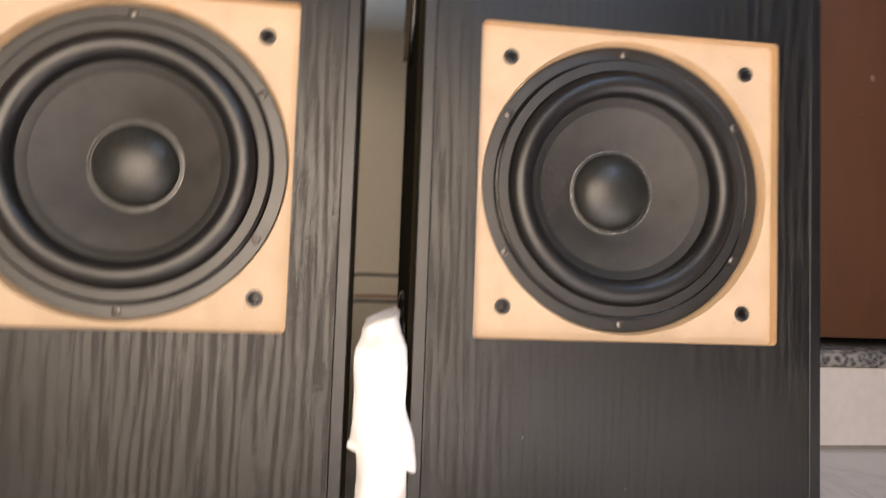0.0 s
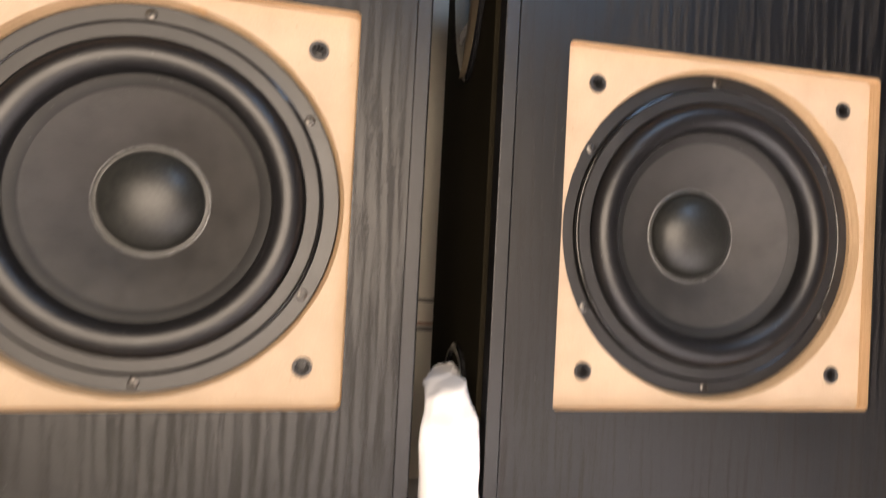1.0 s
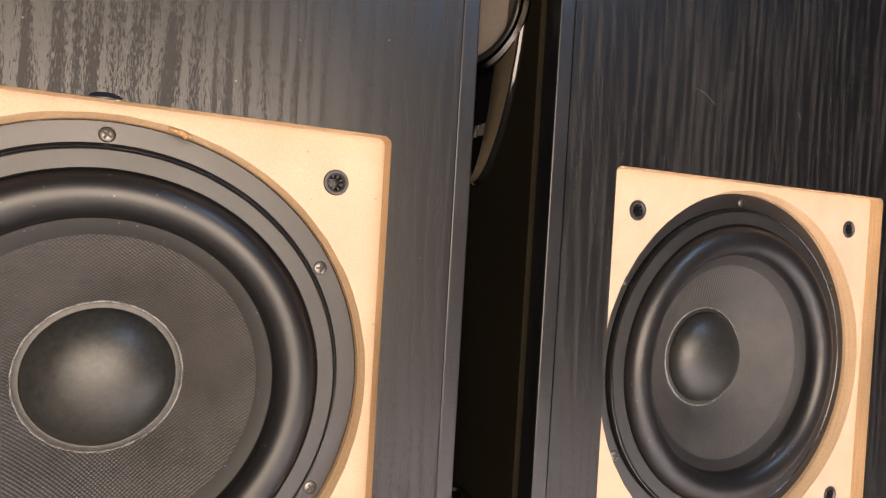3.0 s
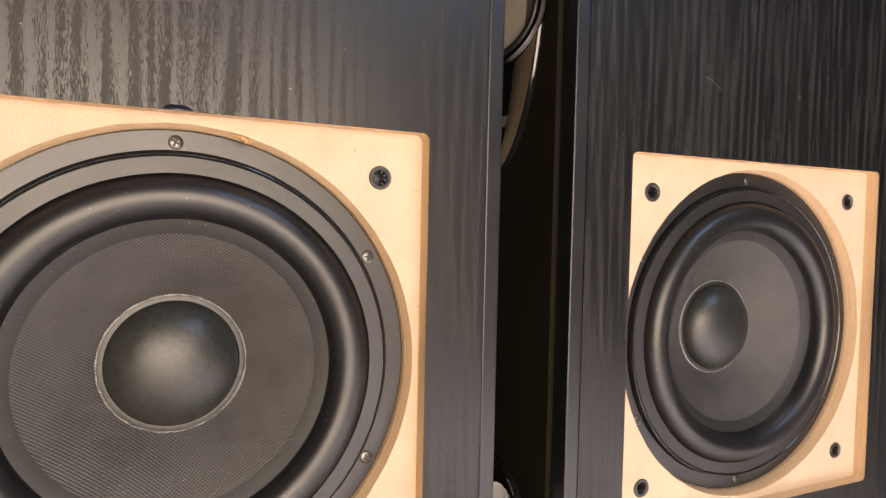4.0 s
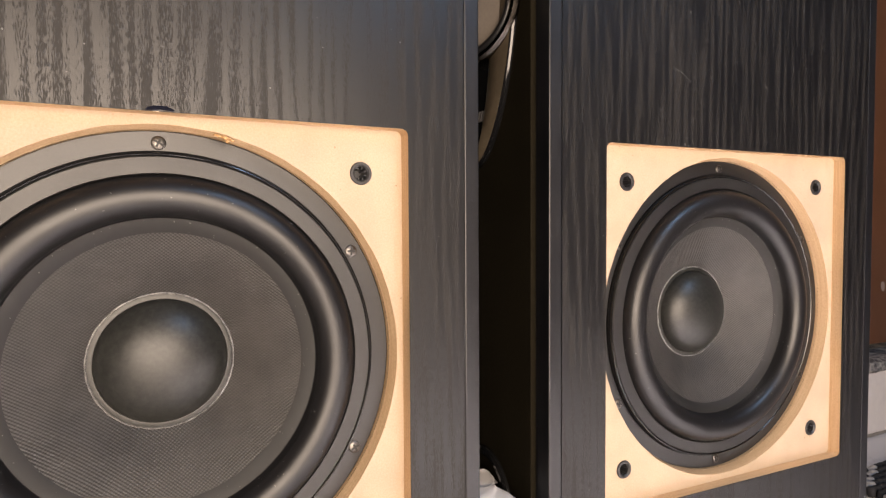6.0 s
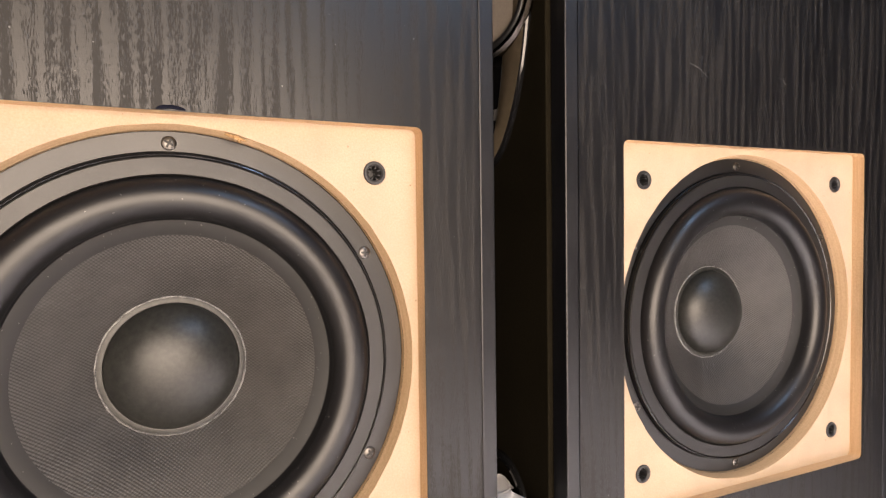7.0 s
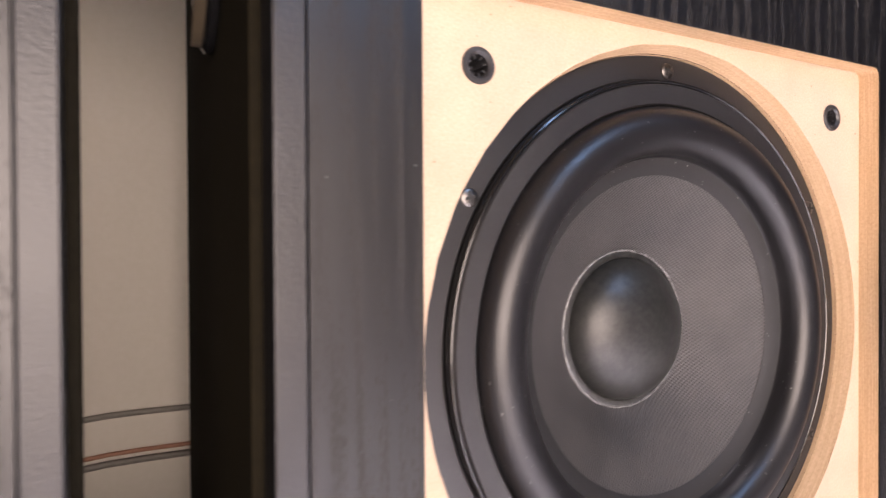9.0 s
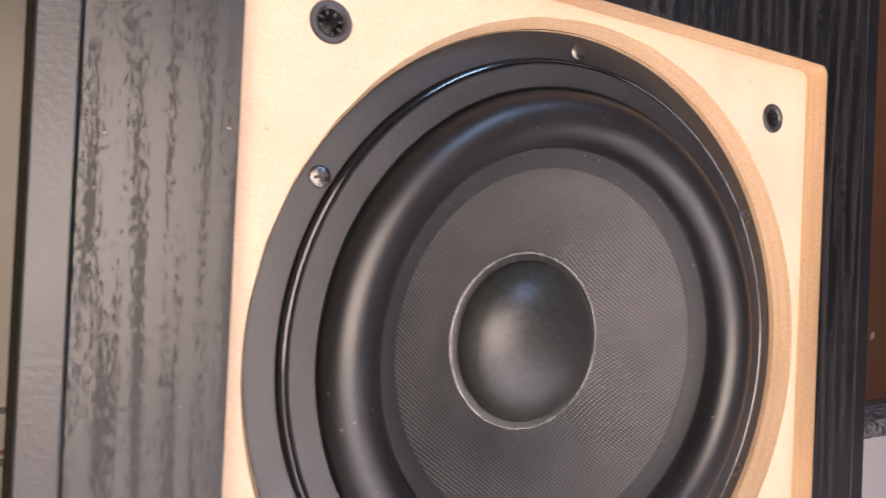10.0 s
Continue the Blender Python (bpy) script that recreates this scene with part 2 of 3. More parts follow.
def box(x0, x1, y0, y1, z0, z1, bevel=0.0, seg=2, bm=None):
    bm = bm or bmesh.new()
    got = bmesh.ops.create_cube(bm, size=1)["verts"]
    for v in got:
        v.co = Vector(((x0 + x1) / 2 + v.co.x * (x1 - x0), (y0 + y1) / 2 + v.co.y * (y1 - y0), (z0 + z1) / 2 + v.co.z * (z1 - z0)))
    if bevel:
        edges = list({e for v in got for e in v.link_edges})
        bmesh.ops.bevel(bm, geom=edges, offset=bevel, segments=seg, profile=0.5, affect="EDGES")
    return bm


def lathe(profile, centre, seg=96, wobble=0.0):
    """Turns a profile of (radius, depth) round the front-to-back axis through centre (x, z)."""
    bm = bmesh.new()
    rings = []
    for r, y in profile:
        if r < 1e-6:
            rings.append([bm.verts.new((centre[0], y, centre[1]))])
            continue
        ring = []
        for i in range(seg):
            a = 2 * math.pi * i / seg
            rr = r + wobble * noise.noise((9 * math.cos(a), 9 * math.sin(a), r * 900))
            ring.append(bm.verts.new((centre[0] + rr * math.cos(a), y, centre[1] + rr * math.sin(a))))
        rings.append(ring)
    for a, b in zip(rings, rings[1:]):
        for i in range(seg):
            j = (i + 1) % seg
            quad = [a[i % len(a)], a[j % len(a)], b[j % len(b)], b[i % len(b)]]
            bm.faces.new(list(dict.fromkeys(quad)))
    return bm


def circle_loop(cx, cz, r, n):
    return [(cx + r * math.cos(2 * math.pi * i / n), cz + r * math.sin(2 * math.pi * i / n)) for i in range(n)]


def rounded_rect(x0, x1, z0, z1, r, n=6):
    pts = []
    for cx, cz, a0 in ((x1 - r, z1 - r, 0), (x0 + r, z1 - r, 90), (x0 + r, z0 + r, 180), (x1 - r, z0 + r, 270)):
        for k in range(n + 1):
            a = radians(a0 + 90 * k / n)
            pts.append((cx + r * math.cos(a), cz + r * math.sin(a)))
    return pts


def plate(bm, outline, holes, y):
    """A flat face at depth y with holes through it; holes are (loop, centre test)."""
    loops = [outline] + [h for h, _ in holes]
    pts, edges = [], []
    for lp in loops:
        s = len(pts)
        pts += [Vector(p) for p in lp]
        edges += [(s + i, s + (i + 1) % len(lp)) for i in range(len(lp))]
    from mathutils.geometry import delaunay_2d_cdt
    vs, _, faces, *_ = delaunay_2d_cdt(pts, edges, [], 1, 1e-7)
    made = [bm.verts.new((v[0], y, v[1])) for v in vs]
    for f in faces:
        c = sum((Vector(vs[i]) for i in f), Vector((0, 0))) / len(f)
        if any(inside(c) for _, inside in holes):
            continue
        bm.faces.new([made[i] for i in f])


def wall_of(bm, loop, y0, y1, grow=0.0, centre=(0, 0)):
    """The wall of an opening from depth y0 to y1."""
    a = [bm.verts.new((x, y0, z)) for x, z in loop]
    b = [bm.verts.new((centre[0] + (x - centre[0]) * (1 + grow), y1, centre[1] + (z - centre[1]) * (1 + grow))) for x, z in loop]
    for i in range(len(a)):
        j = (i + 1) % len(a)
        bm.faces.new((a[i], a[j], b[j], b[i]))


def tube(points, radius, seg=10, bm=None):
    """A round cord along a list of points."""
    bm = bm or bmesh.new()
    prev = None
    pts = [Vector(p) for p in points]
    for i, p in enumerate(pts):
        d = (pts[min(i + 1, len(pts) - 1)] - pts[max(i - 1, 0)]).normalized()
        u = d.cross(Vector((0.01, 0.02, 1))).normalized()
        w = d.cross(u)
        ring = [bm.verts.new(p + radius * (math.cos(2 * math.pi * k / seg) * u + math.sin(2 * math.pi * k / seg) * w)) for k in range(seg)]
        if prev:
            for k in range(seg):
                bm.faces.new((prev[k], prev[(k + 1) % seg], ring[(k + 1) % seg], ring[k]))
        else:
            bm.faces.new(ring)
        prev = ring
    bm.faces.new(prev)
    return bm


# ---- the room ----
def structure(name, bm, mat, label, smooth=False):
    ob = new(name, finish(bm, name, mat, smooth))
    return tagged(ob, label, kind="structure")


structure("floor", box(-2.6, 4.2, -1.20, 0.7, -0.08, 0.0), MARBLE, "polished white marble floor with faint grey veins")
structure("wall_back", box(-2.6, 0.42, 0.262, 0.45, 0.0, 2.7), WALL, "cream painted wall behind the loudspeakers")
structure("wall_back_side", box(1.34, 4.2, 0.262, 0.45, 0.0, 2.7), WALL, "cream painted wall beside the door")
structure("wall_back_top", box(0.42, 1.34, 0.262, 0.45, 2.2, 2.7), WALL, "cream painted wall above the door")
structure("wall_left", box(-2.75, -2.6, -1.05, 0.45, 0.0, 2.7), FAR_WALL, "unseen dark side wall added to close the room")
structure("wall_right", box(4.2, 4.35, -1.05, 0.45, 0.0, 2.7), FAR_WALL, "unseen dark side wall added to close the room")
# Unseen wall, added close in front to carry the lamp openings.
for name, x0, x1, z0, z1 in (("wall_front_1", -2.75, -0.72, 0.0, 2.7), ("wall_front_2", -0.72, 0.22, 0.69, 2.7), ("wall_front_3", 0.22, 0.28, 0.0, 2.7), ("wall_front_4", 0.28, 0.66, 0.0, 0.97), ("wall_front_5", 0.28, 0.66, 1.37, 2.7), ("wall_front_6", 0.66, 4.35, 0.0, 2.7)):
    structure(name, box(x0, x1, -1.20, -1.05, z0, z1), FAR_WALL, "unseen dark wall added opposite the loudspeakers")
# Unseen frame, added only to house the warm fill lamp.
window = thing("fill_lamp_opening", "unseen opening added round the warm fill lamp", "window", kind="structure")
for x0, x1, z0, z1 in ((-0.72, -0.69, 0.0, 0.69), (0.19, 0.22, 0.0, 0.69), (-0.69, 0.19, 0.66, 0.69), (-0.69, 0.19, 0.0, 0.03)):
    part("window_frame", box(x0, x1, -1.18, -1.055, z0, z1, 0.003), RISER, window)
high_window = thing("window_2", "small high four-pane window in cool daylight", "window", kind="structure")
for x0, x1, z0, z1 in ((0.28, 0.30, 0.97, 1.37), (0.64, 0.66, 0.97, 1.37), (0.30, 0.64, 1.35, 1.37), (0.30, 0.64, 0.97, 0.99), (0.463, 0.477, 0.99, 1.35), (0.30, 0.462, 1.163, 1.177), (0.478, 0.64, 1.163, 1.177)):
    part("window_frame", box(x0, x1, -1.075, -1.053, z0, z1, 0.002), RISER, high_window)
structure("ceiling", box(-2.75, 4.35, -1.20, 0.45, 2.7, 2.8), CEIL, "plain white ceiling")
structure("door_step", box(0.425, 1.335, 0.225, 0.655, 0.0, 0.091, 0.001), RISER, "low white tiled step below the door")

structure("step_seam", box(0.425, 1.335, 0.2235, 0.2248, 0.0, 0.004), CABLE, "narrow brown grout seam at the foot of the step")


def door_sill():
    bm = bmesh.new()
    n, rows = 120, ((0.223, 0.0912), (0.219, 0.096), (0.220, 0.106), (0.226, 0.110), (0.42, 0.110))
    grid = []
    for i in range(n + 1):
        x = 0.426 + 0.908 * i / n
        grid.append([bm.verts.new((x, y + (0.0035 * noise.noise((x * 70, y * 60, z * 300)) if k < 4 else 0), z + (0.0015 * noise.noise((x * 90, z * 200, 3)) if 0 < k < 4 else 0))) for k, (y, z) in enumerate(rows)])
    for a, b in zip(grid, grid[1:]):
        for k in range(len(rows) - 1):
            bm.faces.new((a[k], b[k], b[k + 1], a[k + 1]))
    return bm


structure("door_sill", door_sill(), GRANITE, "rough-edged grey granite sill on the step", True)
door = thing("door_1", "closed brown painted wooden door with pale paint flecks", "door", kind="structure")
part("door_leaf", box(0.432, 1.328, 0.253, 0.293, 0.122, 2.19, 0.002), DOOR, door)
structure("wall_beyond_door", box(0.42, 1.34, 0.66, 0.7, 0.1, 2.2), WALL, "plain wall closing the doorway")

# ---- loudspeakers ----
CZ = 0.2425
FRONT, BASE, TOP, BACK = -0.0087, 0.014, 0.52, 0.147
HALF = 0.1090


def screw_mesh():
    bm = lathe([(0.0030, 0.001), (0.0031, 0.0), (0.0029, -0.0006), (0.0022, -0.0010), (0.0, -0.0011)], (0, 0), 20)
    k = len(bm.faces)
    box(-0.0020, 0.0020, -0.00122, -0.0005, -0.00045, 0.00045, bm=bm)
    box(-0.00045, 0.00045, -0.00126, -0.0005, -0.0020, 0.0020, bm=bm)
    bm.faces.ensure_lookup_table()
    for f in bm.faces[k:]:
        f.material_index = 1
    return finish(bm, "screw", [STEEL, SLOT])


def socket_mesh():
    bm = lathe([(0.0056, 0.0004), (0.0056, -0.0004), (0.0052, -0.0009), (0.0042, -0.0009), (0.0034, -0.0002), (0.0032, 0.008), (0.0, 0.008)], (0, 0), 28)
    for i in range(8):
        a = 2 * math.pi * i / 8 + 0.2
        rib = box(0.0022, 0.0034, 0.0008, 0.008, -0.0003, 0.0003)
        bmesh.ops.rotate(rib, verts=rib.verts, cent=(0, 0, 0), matrix=Matrix.Rotation(a, 3, "Y"))
        me = bpy.data.meshes.new("rib")
        rib.to_mesh(me)
        rib.free()
        bm.from_mesh(me)
        bpy.data.meshes.remove(me)
    return finish(bm, "grille_socket", SOCKET)


SCREW, GRILLE_SOCKET = screw_mesh(), socket_mesh()


def arc(r0, r1, y0, rise, n=14):
    """A half roll between two radii, bulging forward."""
    out = []
    for k in range(n + 1):
        a = math.pi * k / n
        out.append(((r0 + r1) / 2 + (r0 - r1) / 2 * math.cos(a), y0 - rise * math.sin(a) ** 0.85))
    return out


def woofer(parent, turn):
    frame_ob = part("woofer_frame", lathe([(0.094, 0.0118), (0.1037, 0.0118), (0.1037, 0.0086), (0.1031, 0.008), (0.0950, 0.008), (0.0944, 0.0086), (0.0942, 0.0112), (0.0925, 0.0112)], (0, CZ), 128), FRAME, parent, "black satin woofer basket rim")
    part("trim_ring", lathe([(0.0943, 0.0108), (0.0942, 0.0060), (0.0940, 0.0050), (0.0937, 0.0046), (0.0933, 0.0045), (0.0929, 0.0047), (0.0925, 0.0054)], (0, CZ), 160, 0.00007), GLOSS, frame_ob, "gloss black trim edge")
    part("gasket", lathe([(0.0925, 0.0095), (0.0925, 0.0048), (0.0920, 0.0043), (0.0853, 0.0043), (0.0846, 0.0052), (0.0842, 0.0085)], (0, CZ), 128, 0.00012), GASKET, frame_ob, "matt black gasket ring")
    part("surround", lathe(arc(0.0846, 0.0668, 0.0072, 0.0092) + [(0.0660, 0.0084), (0.0640, 0.0098)], (0, CZ), 128), RUBBER, frame_ob, "black rubber half-roll surround")
    part("cone_lip", lathe([(0.0672, 0.0079), (0.0652, 0.0083), (0.0615, 0.0099), (0.0600, 0.0107)], (0, CZ), 128), LIP, frame_ob)
    part("cone", lathe([(0.0604, 0.0108), (0.054, 0.0145), (0.046, 0.0200), (0.038, 0.0258), (0.0318, 0.0304)], (0, CZ), 128), CONE, frame_ob, "black woven woofer cone")
    part("glue_bead", lathe([(0.0321, 0.0304), (0.0318, 0.0297), (0.0314, 0.0296), (0.0310, 0.0304)], (0, CZ), 240, 0.0003), GLUE, frame_ob, "shiny dried glue bead")
    cap = [(0.0315, 0.0302), (0.0293, 0.0296), (0.0289, 0.0297), (0.0287, 0.0300)]
    for k in range(1, 15):
        a = math.pi / 2 * k / 14
        cap.append((0.0286 * math.cos(a) if k < 14 else 0.0, 0.0300 - 0.0135 * math.sin(a)))
    part("dust_cap", lathe(cap, (0, CZ), 96), CAP, frame_ob, "domed black dust cap")
    for k in range(6):
        a = radians(90 - 60 * k + turn)
        s = tagged(new("screw", SCREW), "dark steel cross-head screw" if k == 0 else "")
        s.matrix_world = pose(0.0983 * math.cos(a), 0.0081, CZ + 0.0983 * math.sin(a)) @ Matrix.Rotation(0.5 + 1.1 * k, 4, "Y")
        s.parent = frame_ob
    return frame_ob


def loudspeaker(label, x0, x1, ash, turn, flare):
    """A floor-standing speaker; x0, x1: its sides from the woofer's axis."""
    root = thing("loudspeaker", label, "loudspeaker", group="pair of loudspeakers")
    s0, s1 = x0 + 0.0088, x1 - 0.0088
    hole = rounded_rect(-HALF, HALF, CZ - HALF, CZ + HALF, 0.0035)
    bm = bmesh.new()
    plate(bm, [(s0, BASE), (s1, BASE), (s1, TOP), (s0, TOP)], [(hole, lambda c: abs(c[0]) < HALF - 1e-4 and abs(c[1] - CZ) < HALF - 1e-4)], FRONT)
    wall_of(bm, hole, FRONT, FRONT + 0.0006)
    wall_of(bm, [(s0, BASE), (s1, BASE), (s1, TOP), (s0, TOP)], FRONT, 0.004)
    part("baffle", bm, ash, root, "black ash veneered front board")
    bm = bmesh.new()
    bore = circle_loop(0.0005, CZ, 0.1053, 128)
    holes = [(bore, lambda c: math.hypot(c[0] - 0.0005, c[1] - CZ) < 0.1051)]
    for sx in (-1, 1):
        for sz in (-1, 1):
            p = (0.0875 * sx + (0.001 if sz > 0 and ash is ASH_R else 0.0), CZ + 0.0875 * sz)
            holes.append((circle_loop(*p, 0.0045, 16), lambda c, p=p: math.hypot(c[0] - p[0], c[1] - p[1]) < 0.0044))
    plate(bm, hole, holes, 0.0)
    face_count = len(bm.faces)
    wall_of(bm, hole, FRONT + 0.0006, 0.0)
    wall_of(bm, bore, 0.0, 0.0068, -0.0150, (0.0, CZ))
    wall_of(bm, circle_loop(0.0005, CZ, 0.1035, 128), 0.0067, 0.012)
    for lp, _ in holes[1:]:
        wall_of(bm, lp, 0.0, 0.009)
    ring = lathe([(0.1050, 0.012), (0.09, 0.012)], (0, CZ), 128)
    me = bpy.data.meshes.new("ring")
    ring.to_mesh(me)
    ring.free()
    bm.from_mesh(me)
    bpy.data.meshes.remove(me)
    bm.faces.ensure_lookup_table()
    for f in bm.faces[face_count:]:
        f.material_index = 1
    part("routed_recess", bm, [MDF, MDF_EDGE], root, "square recess routed to raw fawn fibreboard", True, 30)
    for a, b in ((x0, s0 - 0.00025), (s1 + 0.00025, x1)):
        part("edge_lipping", box(a, b, FRONT - 0.0002, 0.0043, BASE, TOP, 0.0007, 2), LIPPING, root, "smooth black edge strip", True, 15)
    for a, b, lean in ((x0 - 0.003, x0 + 0.012, flare[0]), (x1 - 0.012, x1 + 0.0030, flare[1])):
        bm = box(a, b, 0.0045, BACK, BASE, TOP, 0.0006)
        for v in bm.verts:
            v.co.x += lean * (v.co.y - 0.0045) / (BACK - 0.0045)
        part("side_panel", bm, SIDE, root, "dark side panel", True, 15)
    part("back_panel", box(x0 + 0.012, x1 - 0.012, BACK - 0.014, BACK - 0.001, BASE, TOP), SIDE, root)
    part("top_panel", box(x0 + 0.012, x1 - 0.012, 0.003, BACK - 0.014, TOP - 0.014, TOP - 0.001), SIDE, root)
    part("bottom_panel", box(x0 + 0.012, x1 - 0.012, 0.003, BACK - 0.014, BASE + 0.001, BASE + 0.014), SIDE, root)
    woofer(root, turn)
    for sx in (-1, 1):
        for sz in (-1, 1):
            k = tagged(new("grille_socket", GRILLE_SOCKET), "black plastic grille socket")
            k.matrix_world = pose(0.0875 * sx + (0.001 if sz > 0 and ash is ASH_R else 0.0), 0, CZ + 0.0875 * sz) @ Matrix.Rotation(0.7 * sx + sz, 4, "Y")
            k.parent = root
    for fx in (x0 + 0.032, x1 - 0.028):
        for fy in (0.018, BACK - 0.03):
            bm = bmesh.new()
            prof = [(0.0, 0.0), (0.0095, 0.0), (0.0105, 0.001), (0.0118, 0.0125), (0.0118, BASE), (0.0, BASE)]
            rings = [[bm.verts.new((fx + r * math.cos(2 * math.pi * i / 24), fy + r * math.sin(2 * math.pi * i / 24), z)) for i in range(24)] if r else [bm.verts.new((fx, fy, z))] for r, z in prof]
            for a, b in zip(rings, rings[1:]):
                for i in range(24):
                    bm.faces.new(list(dict.fromkeys([a[i % len(a)], a[(i + 1) % len(a)], b[(i + 1) % len(b)], b[i % len(b)]])))
            part("foot", bm, FOOT, root, "round black rubber foot")
    return root


left = loudspeaker("black ash loudspeaker with fawn recess and chipped bore", -0.1415, 0.1487, ASH_L, 0.46, (0.0, -0.001))
right = loudspeaker("black ash loudspeaker with a small glossy side speaker", -0.1488, 0.142, ASH_R, 0.15, (-0.0015, 0.0))


def splinter():
    bm = bmesh.new()
    for x, z, w, h in ((0.0225, 0.3441, 0.0022, 0.0006), (0.0252, 0.3434, 0.0018, 0.0010), (0.0272, 0.3427, 0.0022, 0.0005), (0.0262, 0.3422, 0.0008, 0.0010)):
        got = bmesh.ops.create_icosphere(bm, subdivisions=2, radius=1)["verts"]
        for v in got:
            v.co = Vector((x + v.co.x * w, -0.0003 + v.co.y * 0.0009, z - 0.25 * v.co.x * w + v.co.z * h)) + 0.0004 * noise.noise_vector(v.co * 3)
    return bm


part("splinter", splinter(), SPLINT, left, "splintered fibreboard chip at the bore")
bm = bmesh.new()
got = bmesh.ops.create_icosphere(bm, subdivisions=3, radius=1)["verts"]
for v in got:
    v.co = Vector((-0.0008 + 0.0055 * v.co.x, FRONT - 0.00002 + 0.00008 * v.co.y, 0.3530 + 0.0008 * v.co.z - 0.0009 * v.co.x ** 2 + 0.0005 * noise.noise(v.co * 5)))
part("ink_mark", bm, INK, left, "smudged blue-black pen mark")


for x0, z0, x1, z1, bow in ((-0.0589, 0.3985, -0.0446, 0.3916, 0.0012), (0.022, 0.3960, 0.0245, 0.3925, 0.0003), (0.0915, 0.3775, 0.0928, 0.3750, 0.0), (0.050, 0.410, 0.0505, 0.4065, 0.0)):
    pts = [(x0 + (x1 - x0) * k / 8, FRONT - 0.00003, z0 + (z1 - z0) * k / 8 + bow * math.sin(math.pi * k / 8)) for k in range(9)]
    part("scratch", tube(pts, 0.00012, 6), SCRATCH, right, "fine pale scratch")


# The small speaker let into the inner side of the right loudspeaker.
SX, SY, SZ = -0.1530, 0.062, 0.46


def side_outline(n, scale=1.0):
    out = []
    for k in range(n):
        a = 2 * math.pi * k / n
        u = math.cos(a)
        w = 0.048 * max(0.0, 1 - u * u) ** 0.6 * (1 if math.sin(a) >= 0 else -1)
        out.append((SY + w * scale, SZ - 0.119 * u * scale))
    return out


def side_baffle():
    bm = bmesh.new()
    rings = []
    for scale, h in ((1.0, 0.0), (1.0, 0.0022), (0.985, 0.0034), (0.95, 0.0042), (0.8, 0.0052), (0.5, 0.0058), (0.2, 0.006)):
        rings.append([bm.verts.new((SX - h, y, z)) for y, z in side_outline(96, scale)])
    for a, b in zip(rings, rings[1:]):
        for i in range(96):
            bm.faces.new((a[i], a[(i + 1) % 96], b[(i + 1) % 96], b[i]))
    bm.faces.new(rings[-1])
    return bm


def side_turned(profile, y, z, seg=64):
    bm = lathe(profile, (0, 0), seg)
    bmesh.ops.rotate(bm, verts=bm.verts, cent=(0, 0, 0), matrix=Matrix.Rotation(radians(-90), 3, "Z"))
    bmesh.ops.translate(bm, verts=bm.verts, vec=(SX, y, z))
    return bm


side = part("side_speaker", side_baffle(), GLOSS, right, "teardrop-shaped gloss black speaker face")


def crescent():
    """The tan crescent along the front rim of the teardrop, standing in for its warm reflection."""
    bm = bmesh.new()
    rows = []
    for k in range(49):
        u = math.cos(math.pi * k / 48)
        w = 0.048 * max(0.0, 1 - u * u) ** 0.6
        z = SZ - 0.119 * u * 0.985
        rows.append([bm.verts.new((SX - h, SY - w * f, z)) for f, h in ((0.985, 0.0036), (0.85, 0.0058), (0.66, 0.0070), (0.58, 0.0062))])
    for a, b in zip(rows, rows[1:]):
        for i in range(3):
            bm.faces.new((a[i], b[i], b[i + 1], a[i + 1]))
    return bm


def driver_part(name, profile, mat, label=""):
    bm = lathe(profile, (0, 0), 64)
    bmesh.ops.rotate(bm, verts=bm.verts, cent=(0, 0, 0), matrix=Matrix.Rotation(radians(-62), 3, "Z"))
    bmesh.ops.translate(bm, verts=bm.verts, vec=(SX - 0.015, SY - 0.014, 0.4375))
    part(name, bm, mat, side, label)


part("bevel", crescent(), REFLECTION_TAN, side, "tan crescent painting the warm reflection along the rim")
driver_part("chrome_ring", [(0.030, 0.034), (0.0345, 0.012), (0.0375, -0.004), (0.0360, -0.0065), (0.0335, -0.0055), (0.0325, -0.002)], CHROME, "smoked chrome driver ring")
driver_part("side_surround", [(0.0330, -0.0015)] + arc(0.0328, 0.0280, -0.002, 0.003, 8) + [(0.0275, -0.0015)], RUBBER)
driver_part("side_cone", [(0.0280, -0.002), (0.020, -0.0035), (0.012, -0.0045), (0.0, -0.005)], GREYCONE, "grey-brown driver cone")
bm = bmesh.new()
for y, w, z0, z1 in ((0.0645, 0.0012, 0.3675, 0.3750), (0.0615, 0.0016, 0.3680, 0.3705), (0.0560, 0.0012, 0.3685, 0.3745), (0.0535, 0.0014, 0.3715, 0.3745), (0.0500, 0.0012, 0.3685, 0.3745), (0.0470, 0.0012, 0.3685, 0.3745), (0.0440, 0.0012, 0.3695, 0.3745)):
    box(SX - 0.0068, SX - 0.0050, y - w / 2, y + w / 2, z0, z1, bm=bm)
for v in bm.verts:
    v.co.y -= 0.5 * (v.co.z - 0.373)
part("print_bars", bm, LOGO, side, "pale printed mark")
part("port_ring", side_turned([(0.0255, 0.006), (0.0255, -0.001), (0.0270, -0.0028), (0.0295, -0.003), (0.0312, -0.0018), (0.0315, 0.0)], SY - 0.008, 0.131), GLOSS, right, "black port trim ring on the side")
left.matrix_world = pose(-0.17032, 0.00085, 0, 0, 0, 1.067)
right.matrix_world = pose(0.17032, -0.00085, 0, 0, 0, -1.067)


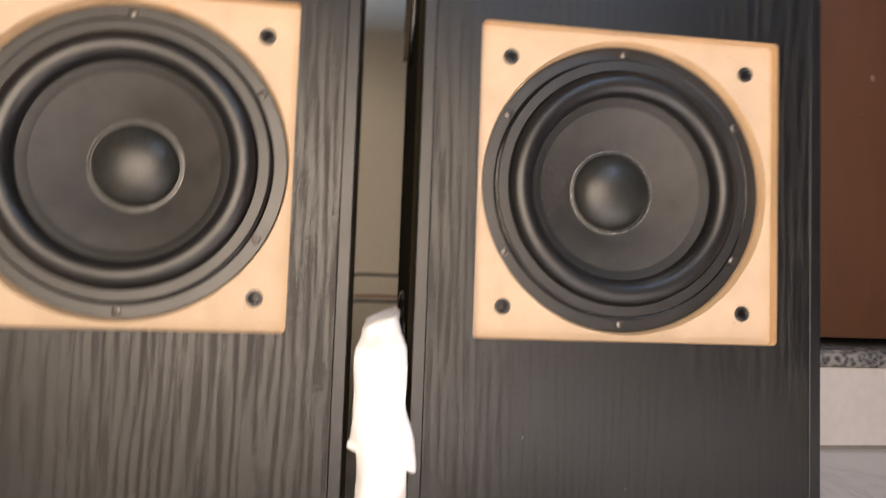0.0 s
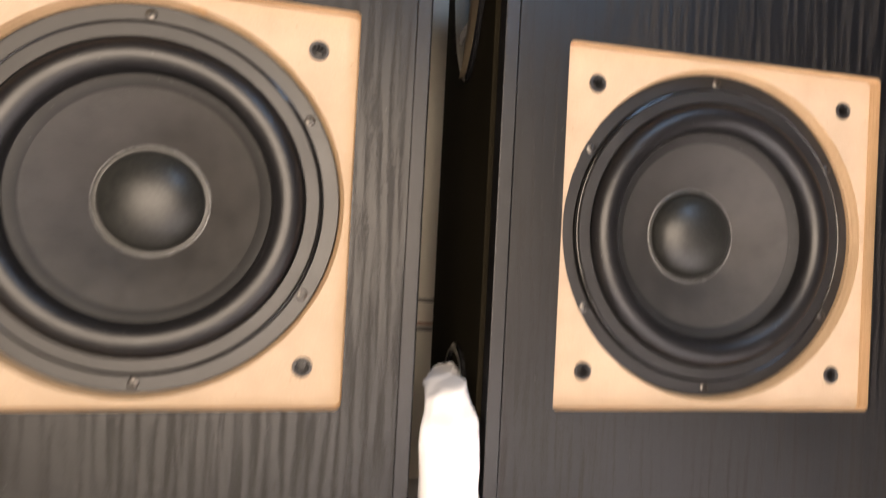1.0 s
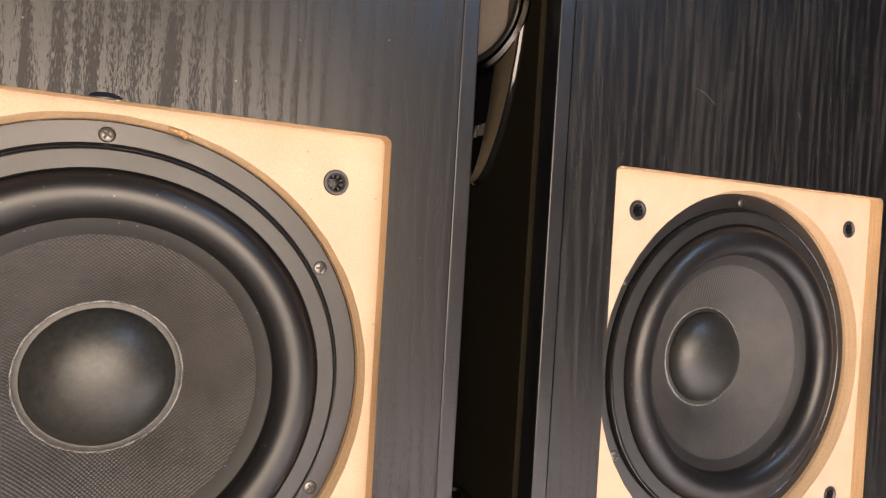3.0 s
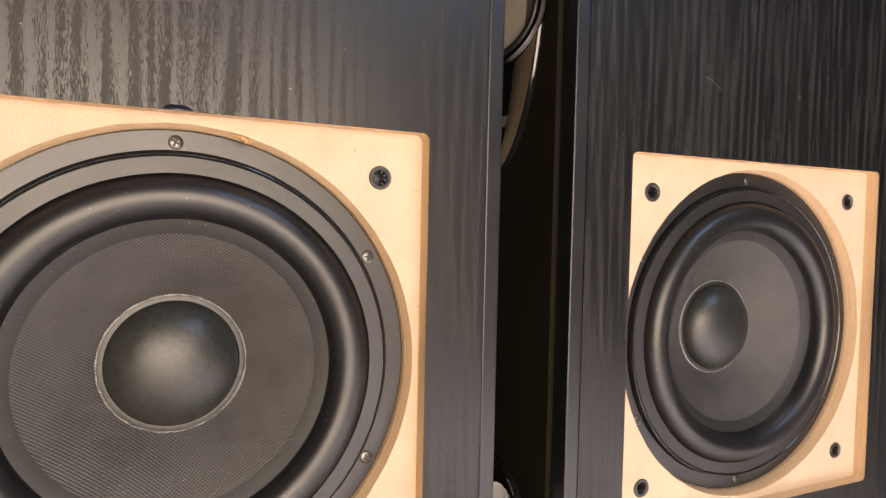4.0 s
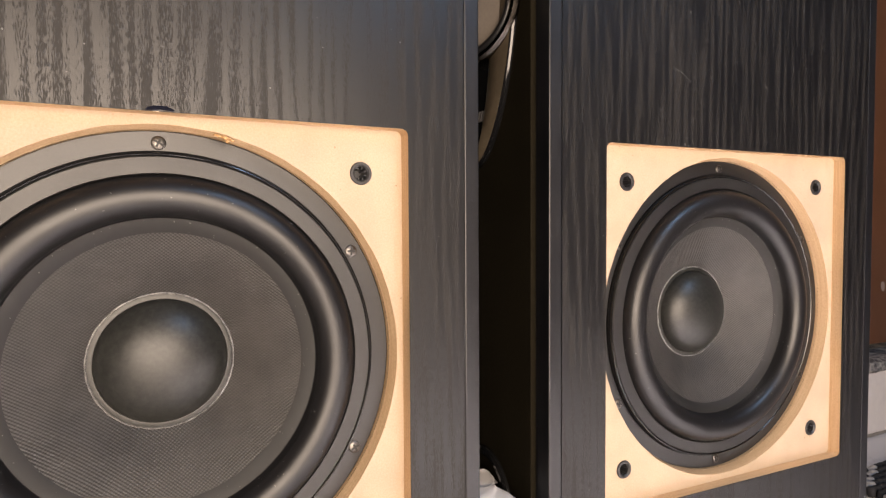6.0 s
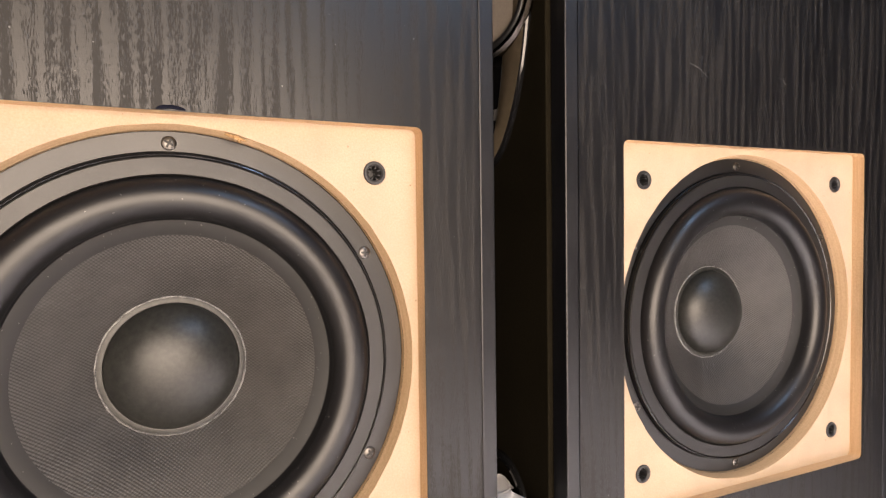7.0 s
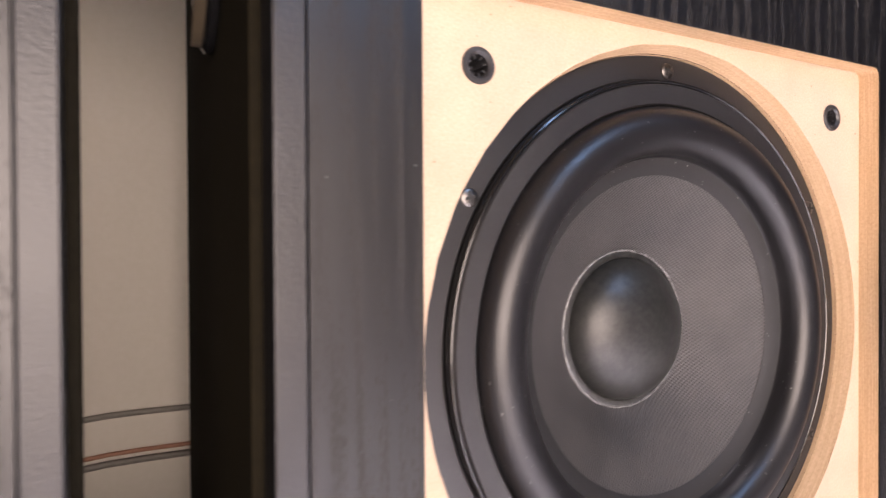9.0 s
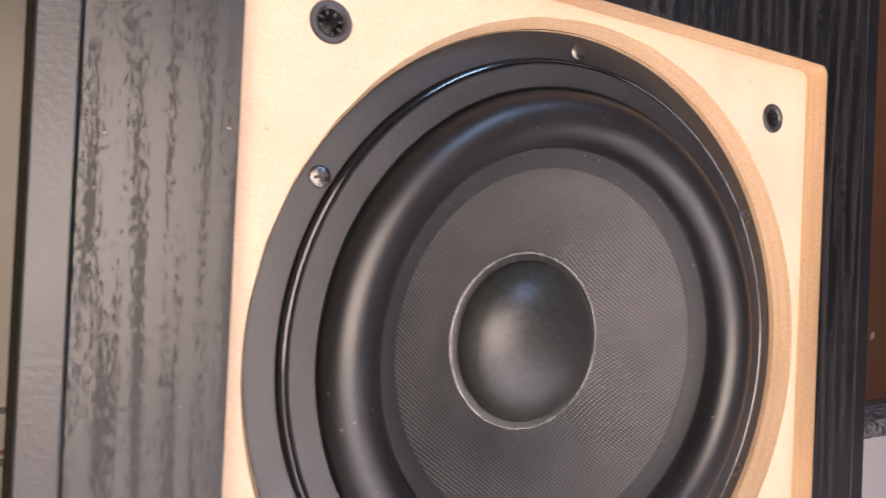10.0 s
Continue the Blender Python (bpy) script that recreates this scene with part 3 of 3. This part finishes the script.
# ---- sock ----
def sock_tube(rows, seg=40, seed=0.0, rough=0.0023):
    """A soft flattened tube through rows of (x, y, z, half width, half depth, lean)."""
    bm = bmesh.new()
    prev = None
    for k, (x, y, z, w, d, lean) in enumerate(rows):
        ring = []
        for i in range(seg):
            a = 2 * math.pi * i / seg
            p = Vector((x + w * math.cos(a), y + d * math.sin(a), z + lean * math.cos(a)))
            n = noise.noise_vector(Vector((p.x * 75 + seed, p.y * 75, p.z * 38))) + 0.5 * noise.noise_vector(Vector((p.x * 160, p.y * 160 + seed, p.z * 90)))
            p += Vector((n.x * rough * 0.8, n.y * rough * 2.2, n.z * rough * 0.4))
            ring.append(bm.verts.new(p))
        if prev:
            for i in range(seg):
                bm.faces.new((prev[i], prev[(i + 1) % seg], ring[(i + 1) % seg], ring[i]))
        prev = ring
    return bm


def blend_rows(keys, n):
    out = []
    for a, b in zip(keys, keys[1:]):
        for i in range(n):
            t = i / n
            t2 = t * t * (3 - 2 * t)
            out.append(tuple(p + (q - p) * (t if j == 2 else t2) for j, (p, q) in enumerate(zip(a, b))))
    return out + [keys[-1]]


sock = thing("sock", "crumpled white cotton sock pushed into the side port", "sock")
part("sock_leg", sock_tube(blend_rows([(0.006, 0.016, 0.0014, 0.0160, 0.010, 0.0), (0.005, 0.012, 0.012, 0.0185, 0.012, 0), (0.005, 0.0, 0.034, 0.0165, 0.010, 0), (0.004, -0.002, 0.062, 0.0165, 0.008, 0), (0.003, 0.002, 0.09, 0.014, 0.007, 0)], 7), seed=4.0), CLOTH, sock, angle=80)
part("sock_cuff", sock_tube(blend_rows([(0.0045, -0.0085, 0.0545, 0.0232, 0.0105, -0.0085), (0.004, -0.0095, 0.066, 0.0205, 0.0105, -0.004), (0.0015, -0.007, 0.092, 0.0178, 0.0098, 0.0), (0.001, -0.002, 0.122, 0.0168, 0.0100, 0.001), (0.0, 0.008, 0.1420, 0.0120, 0.0105, 0.005), (0.000, 0.030, 0.1460, 0.0085, 0.009, 0.003), (0.006, 0.045, 0.149, 0.006, 0.011, 0.002), (0.014, 0.053, 0.145, 0.005, 0.012, 0.0), (0.031, 0.056, 0.137, 0.004, 0.010, 0.0)], 6), seed=11.0), CLOTH, sock, "folded-over cuff", angle=80)

# ---- cables on the wall ----
def cable(name, z, sag, mat, label, y, r):
    ob = new(name, finish(tube([(-0.35 + 0.75 * i / 40, y - 0.0003 * math.sin(i * 0.7), z + sag * math.sin(i * 0.35 + 1) + 0.002 * noise.noise((i * 0.4, z, 0))) for i in range(41)], r), name, mat))
    return tagged(ob, label, "cable")


cable("speaker_cable", 0.1725, 0.004, CABLE, "thin grey cable slung along the wall", 0.2600, 0.0018)
cable("speaker_cable", 0.1440, 0.004, CABLE, "thin grey cable slung along the wall", 0.2600, 0.0020)
cable("speaker_cable", 0.1485, 0.005, CABLE_RED, "thin copper-red cable slung along the wall", 0.2605, 0.0013)


# ---- rug ----
def rug():
    root = thing("rug", "charcoal and pale grey braided cord rug on the floor", "rug")
    for mat, odd in ((RUG_DARK, 0), (RUG_PALE, 1)):
        bm = bmesh.new()
        for row in range(34):
            y = 0.146 - row * 0.009
            for col in range(58):
                if ((col // 2 + row) % 3 == 0) != (odd == 1):
                    continue
                x = 0.545 + col * 0.0095 + (row % 2) * 0.004
                n = noise.noise((x * 40, y * 40, 0.0))
                box(x - 0.0052, x + 0.0052, y - 0.0042, y + 0.0042, 0.0005, 0.0105 + 0.002 * n, 0.002, 1, bm=bm) if row < 12 and col < 26 else box(x - 0.0052, x + 0.0052, y - 0.0042, y + 0.0042, 0.0005, 0.0105 + 0.002 * n, bm=bm)
        for v in bm.verts:
            v.co.z = max(0.0004, v.co.z + 0.0015 * noise.noise(v.co * 160))
            v.co.x += 0.4 * (v.co.y - 0.146) * 0.1 + 0.0015 * noise.noise(v.co * 120)
        part("braid", bm, mat, root, "", True, 60)
    return root


rug()
